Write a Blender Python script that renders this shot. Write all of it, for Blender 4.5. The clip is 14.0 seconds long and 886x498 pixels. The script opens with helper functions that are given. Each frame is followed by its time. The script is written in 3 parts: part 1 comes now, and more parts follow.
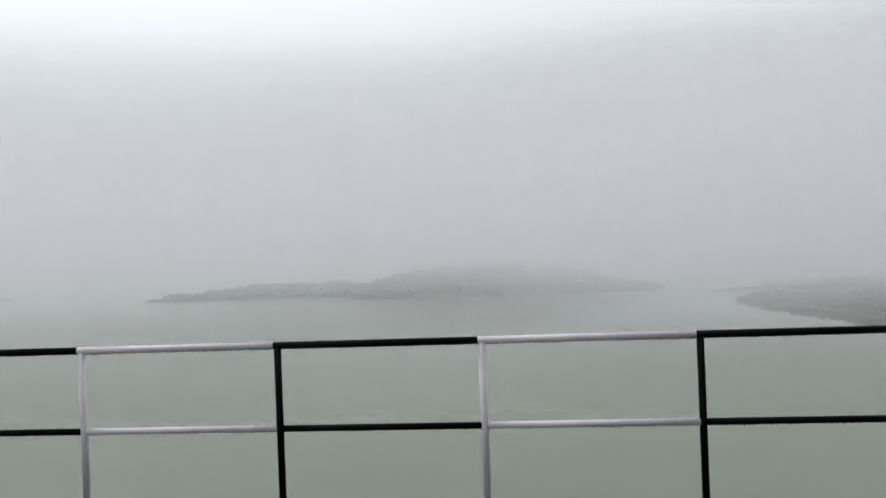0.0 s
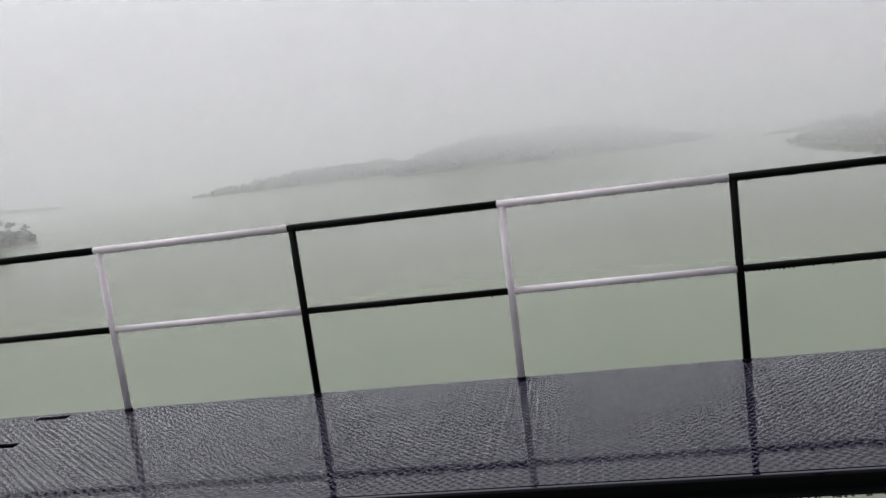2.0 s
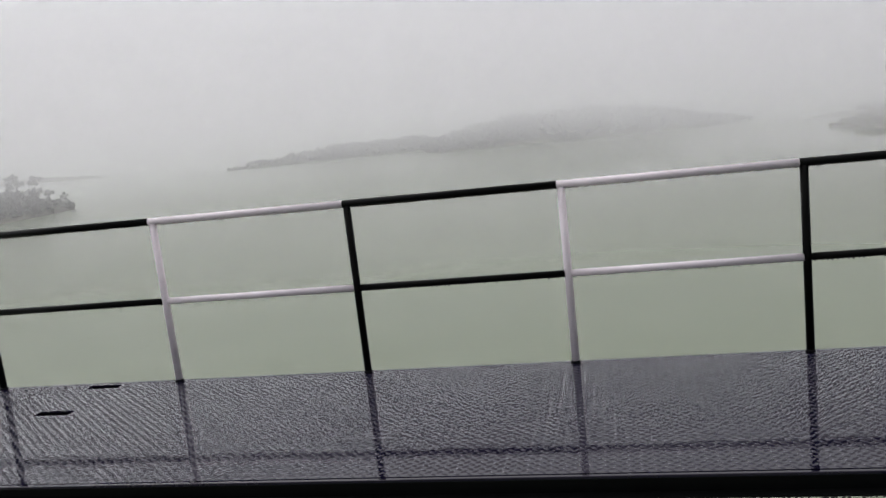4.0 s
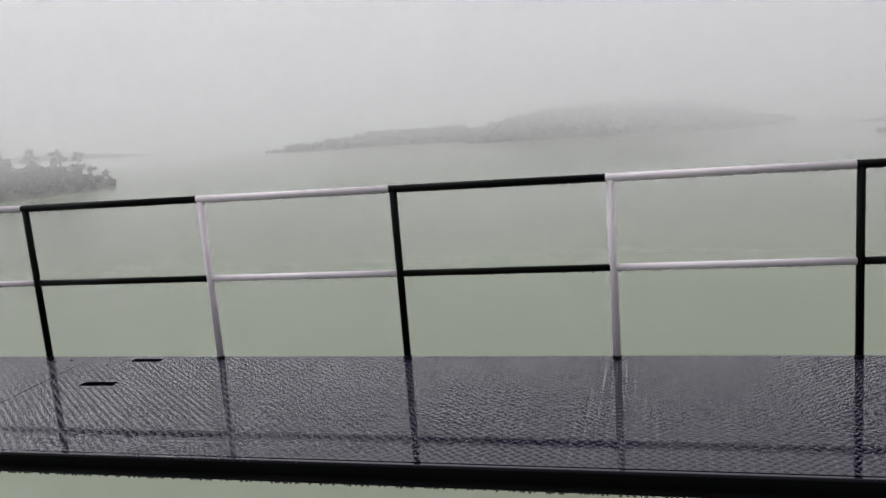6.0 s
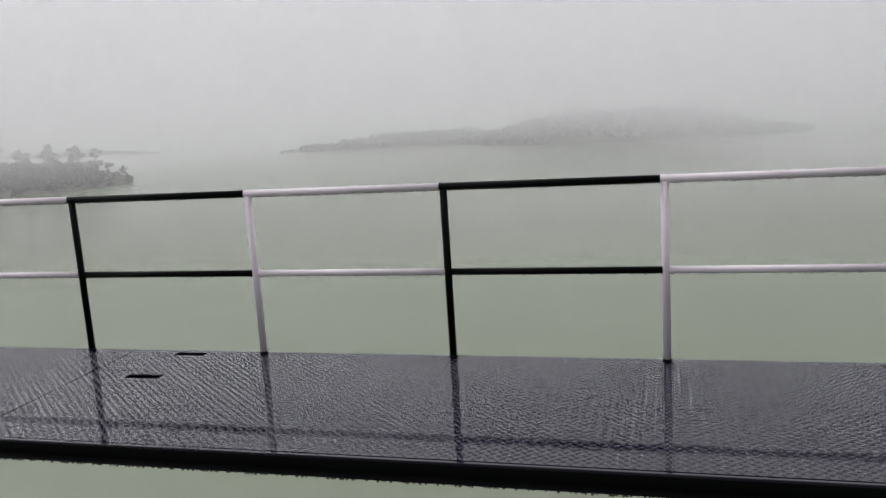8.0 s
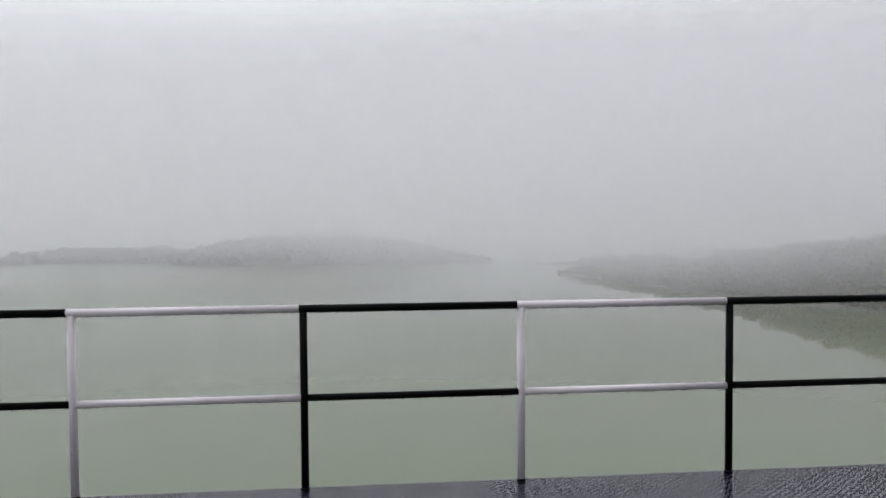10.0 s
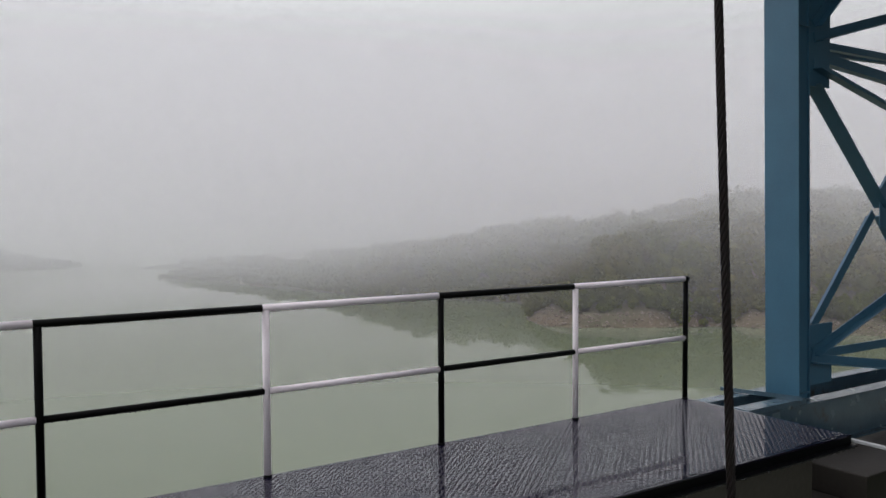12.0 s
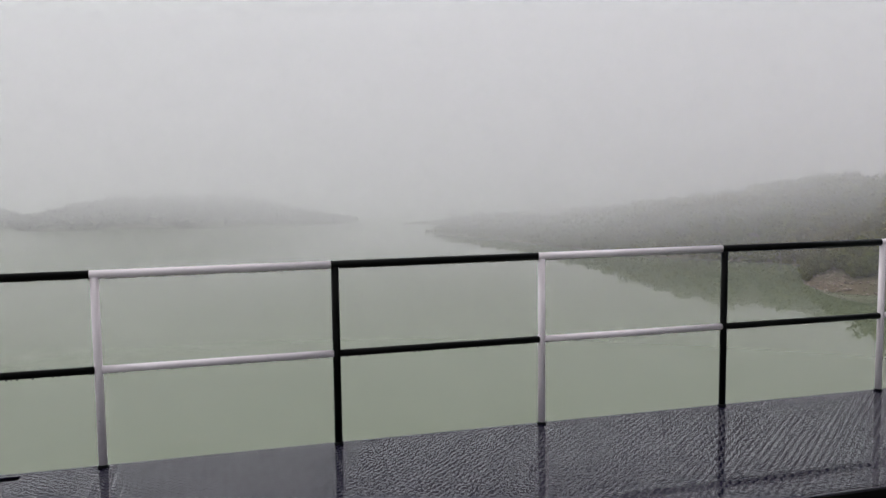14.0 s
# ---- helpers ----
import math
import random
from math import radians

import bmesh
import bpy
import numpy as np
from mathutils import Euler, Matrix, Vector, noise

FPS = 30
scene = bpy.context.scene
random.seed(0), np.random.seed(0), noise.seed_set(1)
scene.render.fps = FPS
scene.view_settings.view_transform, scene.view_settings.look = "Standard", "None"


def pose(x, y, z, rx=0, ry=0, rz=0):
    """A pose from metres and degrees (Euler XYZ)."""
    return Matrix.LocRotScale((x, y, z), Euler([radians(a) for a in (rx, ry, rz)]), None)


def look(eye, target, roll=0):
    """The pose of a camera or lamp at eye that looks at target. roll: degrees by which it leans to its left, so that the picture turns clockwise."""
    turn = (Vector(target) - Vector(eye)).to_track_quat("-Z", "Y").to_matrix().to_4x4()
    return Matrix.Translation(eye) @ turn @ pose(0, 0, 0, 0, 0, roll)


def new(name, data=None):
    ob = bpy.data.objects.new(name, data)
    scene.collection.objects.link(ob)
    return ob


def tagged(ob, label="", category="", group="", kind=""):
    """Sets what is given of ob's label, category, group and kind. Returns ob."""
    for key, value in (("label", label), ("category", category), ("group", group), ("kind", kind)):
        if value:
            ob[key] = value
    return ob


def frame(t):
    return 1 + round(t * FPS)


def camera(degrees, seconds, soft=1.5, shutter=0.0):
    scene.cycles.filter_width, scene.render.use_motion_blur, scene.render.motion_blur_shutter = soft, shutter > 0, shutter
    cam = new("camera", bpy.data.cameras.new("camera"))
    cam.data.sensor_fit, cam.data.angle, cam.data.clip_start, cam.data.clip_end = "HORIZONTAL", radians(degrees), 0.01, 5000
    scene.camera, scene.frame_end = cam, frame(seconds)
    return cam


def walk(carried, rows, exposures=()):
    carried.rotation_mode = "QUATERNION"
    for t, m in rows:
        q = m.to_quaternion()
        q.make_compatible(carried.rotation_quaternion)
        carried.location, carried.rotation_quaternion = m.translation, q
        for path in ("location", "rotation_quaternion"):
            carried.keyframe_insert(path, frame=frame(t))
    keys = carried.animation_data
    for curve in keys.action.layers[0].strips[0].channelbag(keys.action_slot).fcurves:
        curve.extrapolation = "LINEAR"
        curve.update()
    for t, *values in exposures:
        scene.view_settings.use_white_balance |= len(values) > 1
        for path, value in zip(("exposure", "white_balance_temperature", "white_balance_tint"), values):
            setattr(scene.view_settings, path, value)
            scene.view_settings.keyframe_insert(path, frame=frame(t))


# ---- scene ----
cam = camera(56.3, 14.0)
PATH = [
    (0, (1.492, -4.757, 1.529), (1.288, -2.767, 1.53), -2.2),
    (0.5, (1.551, -4.682, 1.532), (1.376, -2.69, 1.495), -3.9),
    (1, (1.623, -4.64, 1.535), (1.463, -2.648, 1.472), -5.5),
    (1.5, (1.638, -4.596, 1.524), (1.437, -2.61, 1.409), -7.2),
    (2, (1.627, -4.509, 1.473), (1.294, -2.56, 1.176), -7.6),
    (2.5, (1.581, -4.513, 1.503), (1.21, -2.576, 1.174), -8.1),
    (5, (1.445, -4.435, 1.481), (0.993, -2.519, 1.13), -5.1),
    (5.5, (1.43, -4.451, 1.488), (0.952, -2.541, 1.137), -4.9),
    (6, (1.415, -4.47, 1.481), (0.925, -2.564, 1.124), -4.6),
    (6.5, (1.404, -4.47, 1.478), (0.894, -2.571, 1.111), -4.2),
    (7, (1.377, -4.485, 1.467), (0.848, -2.594, 1.085), -3.8),
    (9.5, (0.571, -4.509, 1.48), (0.228, -2.545, 1.322), -2.8),
    (10, (0.282, -4.558, 1.501), (0.495, -2.571, 1.421), -0.4),
    (10.5, (0.083, -4.598, 1.522), (0.849, -2.75, 1.503), 0.7),
    (11, (-0.14, -4.509, 1.505), (0.845, -2.769, 1.466), -0.2),
    (11.5, (-0.382, -4.502, 1.516), (0.679, -2.808, 1.446), -1.2),
    (12, (-0.574, -4.595, 1.539), (0.525, -2.926, 1.456), -0.3),
    (12.5, (-0.652, -4.656, 1.548), (0.431, -2.978, 1.449), 0.3),
    (13, (-0.617, -4.503, 1.513), (0.263, -2.712, 1.374), 0.2),
    (13.5, (-0.612, -4.36, 1.504), (0.131, -2.509, 1.344), 0.0),
    (14, (-0.631, -4.469, 1.482), (-0.097, -2.55, 1.302), -0.7),
]
walk(cam, [(t, look(eye, target, roll)) for t, eye, target, roll in PATH],
     exposures=[(0, 0.02, 6250, 8), (1.0, 0.11, 6350, 8), (2.0, 0.19, 6450, 10), (2.5, 0.19, 6500, 11), (7, 0.19, 6500, 11), (9.5, 0.05, 6400, 10), (10, 0.06, 6300, 10), (10.5, -0.10, 6250, 10), (11, -0.15, 6300, 10), (11.5, 0.04, 6400, 10), (12.5, 0.04, 6450, 11), (14, 0.08, 6500, 10)])

# ---- world, light ----
W = -9.0                                   # water level, deck top is 0
world = bpy.data.worlds.new("overcast_world")
scene.world = world
world.use_nodes = True
wn, wl = world.node_tree.nodes, world.node_tree.links
wn.clear()
w_out = wn.new("ShaderNodeOutputWorld")
w_bg = wn.new("ShaderNodeBackground")
sky = wn.new("ShaderNodeTexSky")
sky.sky_type = 'NISHITA'
sky.sun_disc = False
sky.sun_elevation, sky.sun_rotation = radians(55), radians(-60)
sky_scale = wn.new("ShaderNodeVectorMath"); sky_scale.operation = 'SCALE'; sky_scale.inputs[3].default_value = 0.08
w_tc = wn.new("ShaderNodeTexCoord")
w_sep = wn.new("ShaderNodeSeparateXYZ")
w_ramp = wn.new("ShaderNodeValToRGB")
SKY_STOPS = [(0.0, (0.46, 0.45, 0.465)), (0.04, (0.49, 0.48, 0.50)), (0.10, (0.60, 0.595, 0.61)), (0.18, (0.77, 0.775, 0.785)),
             (0.30, (0.98, 1.0, 1.0)), (1.0, (1.35, 1.30, 1.36))]
cr = w_ramp.color_ramp
cr.elements[0].position, cr.elements[0].color = SKY_STOPS[0][0], (*SKY_STOPS[0][1], 1)
cr.elements[1].position, cr.elements[1].color = SKY_STOPS[-1][0], (*SKY_STOPS[-1][1], 1)
for p, c in SKY_STOPS[1:-1]:
    cr.elements.new(p).color = (*c, 1)
w_noise = wn.new("ShaderNodeTexNoise")
w_noise.inputs["Scale"].default_value, w_noise.inputs["Detail"].default_value = 2.2, 2.0
w_vary = wn.new("ShaderNodeMapRange")
w_vary.inputs["To Min"].default_value, w_vary.inputs["To Max"].default_value = 0.93, 1.07
w_side = wn.new("ShaderNodeMapRange")       # the sky is a little lighter to the west
for k, v in (("From Min", -0.8), ("From Max", 0.8), ("To Min", 1.13), ("To Max", 0.79)):
    w_side.inputs[k].default_value = v
w_mul = wn.new("ShaderNodeMath"); w_mul.operation = 'MULTIPLY'
w_cloud = wn.new("ShaderNodeVectorMath"); w_cloud.operation = 'SCALE'
w_mix = wn.new("ShaderNodeMixRGB"); w_mix.inputs[0].default_value = 0.94
wl.new(w_tc.outputs["Generated"], w_sep.inputs[0])
wl.new(w_sep.outputs["Z"], w_ramp.inputs[0])
wl.new(w_tc.outputs["Generated"], w_noise.inputs["Vector"])
wl.new(w_noise.outputs["Fac"], w_vary.inputs["Value"])
wl.new(w_sep.outputs["X"], w_side.inputs["Value"])
wl.new(w_vary.outputs[0], w_mul.inputs[0]); wl.new(w_side.outputs[0], w_mul.inputs[1])
wl.new(w_ramp.outputs["Color"], w_cloud.inputs[0]); wl.new(w_mul.outputs[0], w_cloud.inputs[3])
wl.new(sky.outputs[0], sky_scale.inputs[0])
wl.new(sky_scale.outputs[0], w_mix.inputs[1]); wl.new(w_cloud.outputs[0], w_mix.inputs[2])
wl.new(w_mix.outputs[0], w_bg.inputs["Color"]); wl.new(w_bg.outputs[0], w_out.inputs[0])
w_bg.inputs["Strength"].default_value = 1.0

sun = new("sun", bpy.data.lights.new("sun", 'SUN'))
sun.data.energy, sun.data.angle, sun.data.color = 0.5, radians(40), (1.0, 0.97, 0.93)
sun.matrix_world = look((-20, 10, 35), (0, 0, 0))
scene.cycles.transparent_max_bounces = 64


# ---- materials ----
def material(name, color, rough=0.6, metal=0.0, vary=0.15, scale=6.0, fine=60.0, bump=0.0, second=None, spec=0.5, per_piece=0.0, stain=None):
    """A painted, wet, worn or natural surface: colour varied at two scales, with fine relief."""
    m = bpy.data.materials.new(name)
    m.use_nodes = True
    n, l = m.node_tree.nodes, m.node_tree.links
    b = n["Principled BSDF"]
    b.inputs["Metallic"].default_value = metal
    b.inputs["Specular IOR Level"].default_value = spec
    tc = n.new("ShaderNodeTexCoord")
    geo = n.new("ShaderNodeNewGeometry")
    n1 = n.new("ShaderNodeTexNoise"); n1.inputs["Scale"].default_value = scale; n1.inputs["Detail"].default_value = 4
    n2 = n.new("ShaderNodeTexNoise"); n2.inputs["Scale"].default_value = fine; n2.inputs["Detail"].default_value = 3
    l.new(tc.outputs["Object"], n1.inputs["Vector"]); l.new(tc.outputs["Object"], n2.inputs["Vector"])
    r = n.new("ShaderNodeValToRGB")
    r.color_ramp.elements[0].position, r.color_ramp.elements[1].position = 0.3, 0.7
    c2 = second or tuple(c * (1 - vary) for c in color)
    r.color_ramp.elements[0].color, r.color_ramp.elements[1].color = (*c2, 1), (*color, 1)
    l.new(n1.outputs["Fac"], r.inputs[0])
    out = r.outputs["Color"]
    fine_mix = n.new("ShaderNodeMixRGB"); fine_mix.blend_type = 'MULTIPLY'; fine_mix.inputs[0].default_value = 1
    fr = n.new("ShaderNodeMapRange"); fr.inputs["To Min"].default_value, fr.inputs["To Max"].default_value = 1 - vary, 1 + vary
    l.new(n2.outputs["Fac"], fr.inputs["Value"]); l.new(out, fine_mix.inputs[1]); l.new(fr.outputs[0], fine_mix.inputs[2])
    out = fine_mix.outputs[0]
    if per_piece:
        hs = n.new("ShaderNodeMapRange"); hs.inputs["To Min"].default_value, hs.inputs["To Max"].default_value = 1 - per_piece, 1 + per_piece
        l.new(geo.outputs["Random Per Island"], hs.inputs["Value"])
        pm = n.new("ShaderNodeMixRGB"); pm.blend_type = 'MULTIPLY'; pm.inputs[0].default_value = 1
        l.new(out, pm.inputs[1]); l.new(hs.outputs[0], pm.inputs[2])
        out = pm.outputs[0]
    if stain:
        s_color, s_scale, s_from, s_to = stain
        n3 = n.new("ShaderNodeTexNoise"); n3.inputs["Scale"].default_value = s_scale; n3.inputs["Detail"].default_value = 8
        n3.inputs["Roughness"].default_value = 0.7
        l.new(tc.outputs["Object"], n3.inputs["Vector"])
        sr = n.new("ShaderNodeMapRange"); sr.inputs["From Min"].default_value, sr.inputs["From Max"].default_value = s_from, s_to
        l.new(n3.outputs["Fac"], sr.inputs["Value"])
        sm = n.new("ShaderNodeMixRGB"); sm.inputs[2].default_value = (*s_color, 1)
        l.new(sr.outputs[0], sm.inputs[0]); l.new(out, sm.inputs[1])
        out = sm.outputs[0]
    l.new(out, b.inputs["Base Color"])
    rr = n.new("ShaderNodeMapRange"); rr.inputs["To Min"].default_value, rr.inputs["To Max"].default_value = rough * 0.75, min(1, rough * 1.3)
    l.new(n1.outputs["Fac"], rr.inputs["Value"]); l.new(rr.outputs[0], b.inputs["Roughness"])
    if bump:
        bp = n.new("ShaderNodeBump"); bp.inputs["Strength"].default_value = 0.6; bp.inputs["Distance"].default_value = bump
        l.new(n2.outputs["Fac"], bp.inputs["Height"]); l.new(bp.outputs[0], b.inputs["Normal"])
    return m


def fog_material(name, density, seed, radius):
    """Thin mist: lets most light pass and scatters the rest, clear over the water and thicker with height, uneven in drifts."""
    m = bpy.data.materials.new(name)
    m.use_nodes = True
    n, l = m.node_tree.nodes, m.node_tree.links
    n.clear()
    o = n.new("ShaderNodeOutputMaterial")
    geo = n.new("ShaderNodeNewGeometry")
    sep = n.new("ShaderNodeSeparateXYZ")
    l.new(geo.outputs["Position"], sep.inputs[0])
    low = n.new("ShaderNodeMapRange"); low.interpolation_type = 'SMOOTHSTEP'
    for k, v in (("From Min", W), ("From Max", W + (5.5 if radius < 60 else 3.6)), ("To Min", 0.0), ("To Max", density)):
        low.inputs[k].default_value = v
    high = n.new("ShaderNodeMapRange"); high.interpolation_type = 'SMOOTHSTEP'
    for k, v in (("From Min", -6.0), ("From Max", 2.0), ("To Min", 1.0), ("To Max", 1.8 if radius < 80 else 5.4)):
        high.inputs[k].default_value = v
    top = n.new("ShaderNodeMapRange"); top.interpolation_type = 'SMOOTHSTEP'
    for k, v in (("From Min", 2.0 + 0.01 * radius), ("From Max", 3.0 + 0.27 * radius), ("To Min", 1.0), ("To Max", 0.0)):
        top.inputs[k].default_value = v
    noise_map = n.new("ShaderNodeMapping"); noise_map.inputs["Scale"].default_value = (0.02, 0.02, 0.07)
    noise_map.inputs["Location"].default_value = (seed * 7.3, seed * 3.1, seed)
    no = n.new("ShaderNodeTexNoise"); no.inputs["Scale"].default_value = 1.0; no.inputs["Detail"].default_value = 3
    nr = n.new("ShaderNodeMapRange"); nr.inputs["To Min"].default_value, nr.inputs["To Max"].default_value = 0.6, 1.4
    l.new(geo.outputs["Position"], noise_map.inputs["Vector"]); l.new(noise_map.outputs[0], no.inputs["Vector"])
    l.new(no.outputs["Fac"], nr.inputs["Value"])
    for r in (low, high, top):
        l.new(sep.outputs["Z"], r.inputs["Value"])
    a1 = n.new("ShaderNodeMath"); a1.operation = 'MULTIPLY'
    a2 = n.new("ShaderNodeMath"); a2.operation = 'MULTIPLY'
    a3 = n.new("ShaderNodeMath"); a3.operation = 'MULTIPLY'
    l.new(low.outputs[0], a1.inputs[0]); l.new(high.outputs[0], a1.inputs[1])
    l.new(a1.outputs[0], a2.inputs[0]); l.new(top.outputs[0], a2.inputs[1])
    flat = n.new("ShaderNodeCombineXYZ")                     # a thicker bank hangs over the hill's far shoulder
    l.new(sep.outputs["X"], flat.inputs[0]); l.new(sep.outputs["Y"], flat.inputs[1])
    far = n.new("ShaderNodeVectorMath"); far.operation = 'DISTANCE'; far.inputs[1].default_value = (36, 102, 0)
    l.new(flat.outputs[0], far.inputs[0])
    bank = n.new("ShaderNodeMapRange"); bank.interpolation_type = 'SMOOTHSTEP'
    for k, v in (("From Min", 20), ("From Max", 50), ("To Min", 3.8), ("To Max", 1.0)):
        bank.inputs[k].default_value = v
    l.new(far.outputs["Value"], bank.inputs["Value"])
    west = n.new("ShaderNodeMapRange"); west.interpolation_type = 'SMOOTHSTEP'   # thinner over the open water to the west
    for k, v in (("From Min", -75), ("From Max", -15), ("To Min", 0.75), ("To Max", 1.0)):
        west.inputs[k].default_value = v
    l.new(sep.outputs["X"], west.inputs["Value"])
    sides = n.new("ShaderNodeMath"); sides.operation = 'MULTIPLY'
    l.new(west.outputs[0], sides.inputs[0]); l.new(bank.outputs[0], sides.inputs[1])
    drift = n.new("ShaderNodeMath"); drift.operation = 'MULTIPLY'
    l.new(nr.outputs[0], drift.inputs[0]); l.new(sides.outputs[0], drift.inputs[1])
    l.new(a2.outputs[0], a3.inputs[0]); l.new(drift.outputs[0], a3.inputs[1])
    depth = n.new("ShaderNodeMath"); depth.operation = 'MULTIPLY'; depth.inputs[1].default_value = -1 / 0.24   # thick drifts saturate
    fade = n.new("ShaderNodeMath"); fade.operation = 'EXPONENT'
    most = n.new("ShaderNodeMath"); most.operation = 'MULTIPLY_ADD'; most.inputs[1].default_value, most.inputs[2].default_value = -0.24, 0.24
    l.new(a3.outputs[0], depth.inputs[0]); l.new(depth.outputs[0], fade.inputs[0]); l.new(fade.outputs[0], most.inputs[0])
    clear = n.new("ShaderNodeBsdfTransparent")
    front = n.new("ShaderNodeBsdfDiffuse"); back = n.new("ShaderNodeBsdfTranslucent")
    for s in (front, back):
        s.inputs["Color"].default_value = (0.955, 0.95, 0.975, 1)
    scatter = n.new("ShaderNodeMixShader"); scatter.inputs[0].default_value = 0.5
    l.new(front.outputs[0], scatter.inputs[1]); l.new(back.outputs[0], scatter.inputs[2])
    mix = n.new("ShaderNodeMixShader")
    l.new(most.outputs[0], mix.inputs[0]); l.new(clear.outputs[0], mix.inputs[1]); l.new(scatter.outputs[0], mix.inputs[2])
    l.new(mix.outputs[0], o.inputs[0])
    return m


M_black = material("black_gloss_paint", (0.003, 0.0035, 0.0035), 0.4, vary=0.3, scale=9, fine=150, bump=0.0006, spec=0.06)
M_white = material("white_pipe_paint", (0.82, 0.765, 0.81), 0.38, vary=0.06, scale=7, fine=120, bump=0.0005, second=(0.74, 0.68, 0.72),
                   stain=((0.16, 0.12, 0.10), 14.0, 0.69, 0.76))
M_deck = material("wet_dark_plate", (0.006, 0.005, 0.017), 0.02, vary=0.25, scale=2.5, fine=30, bump=0.0006, second=(0.009, 0.008, 0.020), spec=0.34)
M_tread = material("wet_tread_paint", (0.006, 0.005, 0.016), 0.03, vary=0.25, scale=2.5, fine=40, second=(0.009, 0.008, 0.019), spec=0.34)
for m in (M_deck, M_tread):                          # pale violet specular tint on the wet plates and treads
    m.node_tree.nodes["Principled BSDF"].inputs["Specular Tint"].default_value = (0.93, 0.88, 1.0, 1)
M_edge = material("black_edge_channel", (0.003, 0.0035, 0.004), 0.4, vary=0.3, scale=6, fine=80, bump=0.001, spec=0.06)
M_blue = material("blue_steel_paint", (0.040, 0.128, 0.205), 0.42, vary=0.10, scale=3, fine=70, bump=0.0005, second=(0.034, 0.110, 0.180),
                  stain=((0.03, 0.05, 0.07), 9.0, 0.70, 0.80))
M_grey_blue = material("weathered_blue_grey_paint", (0.075, 0.125, 0.165), 0.25, vary=0.2, scale=4, fine=60, bump=0.001, second=(0.05, 0.09, 0.125),
                       stain=((0.05, 0.045, 0.04), 5.0, 0.58, 0.72))
M_rope = material("greased_rusty_rope", (0.012, 0.007, 0.006), 0.55, vary=0.4, scale=30, fine=250, bump=0.001, second=(0.007, 0.006, 0.006), spec=0.25)
# base colour lowered overall to stand in for shade below the platform
M_concrete = material("stained_concrete_in_shade", (0.050, 0.043, 0.036), 0.7, vary=0.25, scale=1.5, fine=25, bump=0.006, second=(0.030, 0.026, 0.021),
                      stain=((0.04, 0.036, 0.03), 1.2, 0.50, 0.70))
# darker copy of the concrete: the gantry's shade is put into its colour
M_concrete_shade = material("shade_dark_wet_concrete", (0.024, 0.020, 0.017), 0.6, vary=0.3, scale=2.0, fine=30, bump=0.005, second=(0.014, 0.012, 0.010),
                   stain=((0.05, 0.043, 0.035), 1.6, 0.60, 0.75))
M_steel = material("galvanised_bar", (0.48, 0.50, 0.52), 0.4, metal=0.4, vary=0.15, scale=8, fine=90)
M_soil = material("red_brown_bank", (0.115, 0.080, 0.055), 0.95, vary=0.25, scale=0.12, fine=1.8, bump=0.15, second=(0.068, 0.064, 0.034))
M_grass = material("dark_grassy_bank", (0.060, 0.058, 0.034), 0.95, vary=0.25, scale=0.15, fine=2.0, bump=0.1, second=(0.045, 0.043, 0.026))
M_rock = material("bank_stones", (0.19, 0.155, 0.13), 0.9, vary=0.2, scale=0.8, fine=6, bump=0.03, per_piece=0.35)
M_leaf = material("wet_olive_foliage", (0.078, 0.100, 0.012), 0.75, vary=0.12, scale=0.07, fine=0.6, second=(0.112, 0.084, 0.018), per_piece=0.16, spec=0.1)
M_leaf_dark = material("dark_shore_foliage", (0.032, 0.038, 0.020), 0.75, vary=0.25, scale=0.08, fine=1.2, second=(0.038, 0.035, 0.021), per_piece=0.25, spec=0.1)
M_bark = material("wet_bark", (0.09, 0.075, 0.06), 0.9, vary=0.3, scale=2, fine=20, bump=0.02)
M_drop = material("water_bead", (0.02, 0.022, 0.022), 0.05, vary=0.1, scale=20, fine=50, spec=0.8)



def let_light_through(m, share):
    """Thin leaves: part of the light passes to the far side."""
    n, l = m.node_tree.nodes, m.node_tree.links
    b, o = n["Principled BSDF"], n["Material Output"]
    through_leaf = n.new("ShaderNodeBsdfTranslucent")
    l.new(b.inputs["Base Color"].links[0].from_socket, through_leaf.inputs["Color"])
    mix = n.new("ShaderNodeMixShader"); mix.inputs[0].default_value = share
    l.new(b.outputs[0], mix.inputs[1]); l.new(through_leaf.outputs[0], mix.inputs[2]); l.new(mix.outputs[0], o.inputs["Surface"])


let_light_through(M_leaf, 0.42)
let_light_through(M_leaf_dark, 0.42)

# murky green reservoir with a faint ripple
M_water = bpy.data.materials.new("reservoir_water")
M_water.use_nodes = True
n, l = M_water.node_tree.nodes, M_water.node_tree.links
b = n["Principled BSDF"]
b.inputs["IOR"].default_value = 1.33
b.inputs["Roughness"].default_value = 0.012
geo = n.new("ShaderNodeNewGeometry")
big = n.new("ShaderNodeTexNoise"); big.inputs["Scale"].default_value = 0.035; big.inputs["Detail"].default_value = 3
ramp = n.new("ShaderNodeValToRGB")
ramp.color_ramp.elements[0].position, ramp.color_ramp.elements[1].position = 0.35, 0.7
ramp.color_ramp.elements[0].color, ramp.color_ramp.elements[1].color = (0.139, 0.164, 0.112, 1), (0.152, 0.178, 0.124, 1)
l.new(geo.outputs["Position"], big.inputs["Vector"]); l.new(big.outputs["Fac"], ramp.inputs[0]); l.new(ramp.outputs["Color"], b.inputs["Base Color"])
stretch = n.new("ShaderNodeMapping"); stretch.inputs["Scale"].default_value = (0.7, 1.3, 1.0)
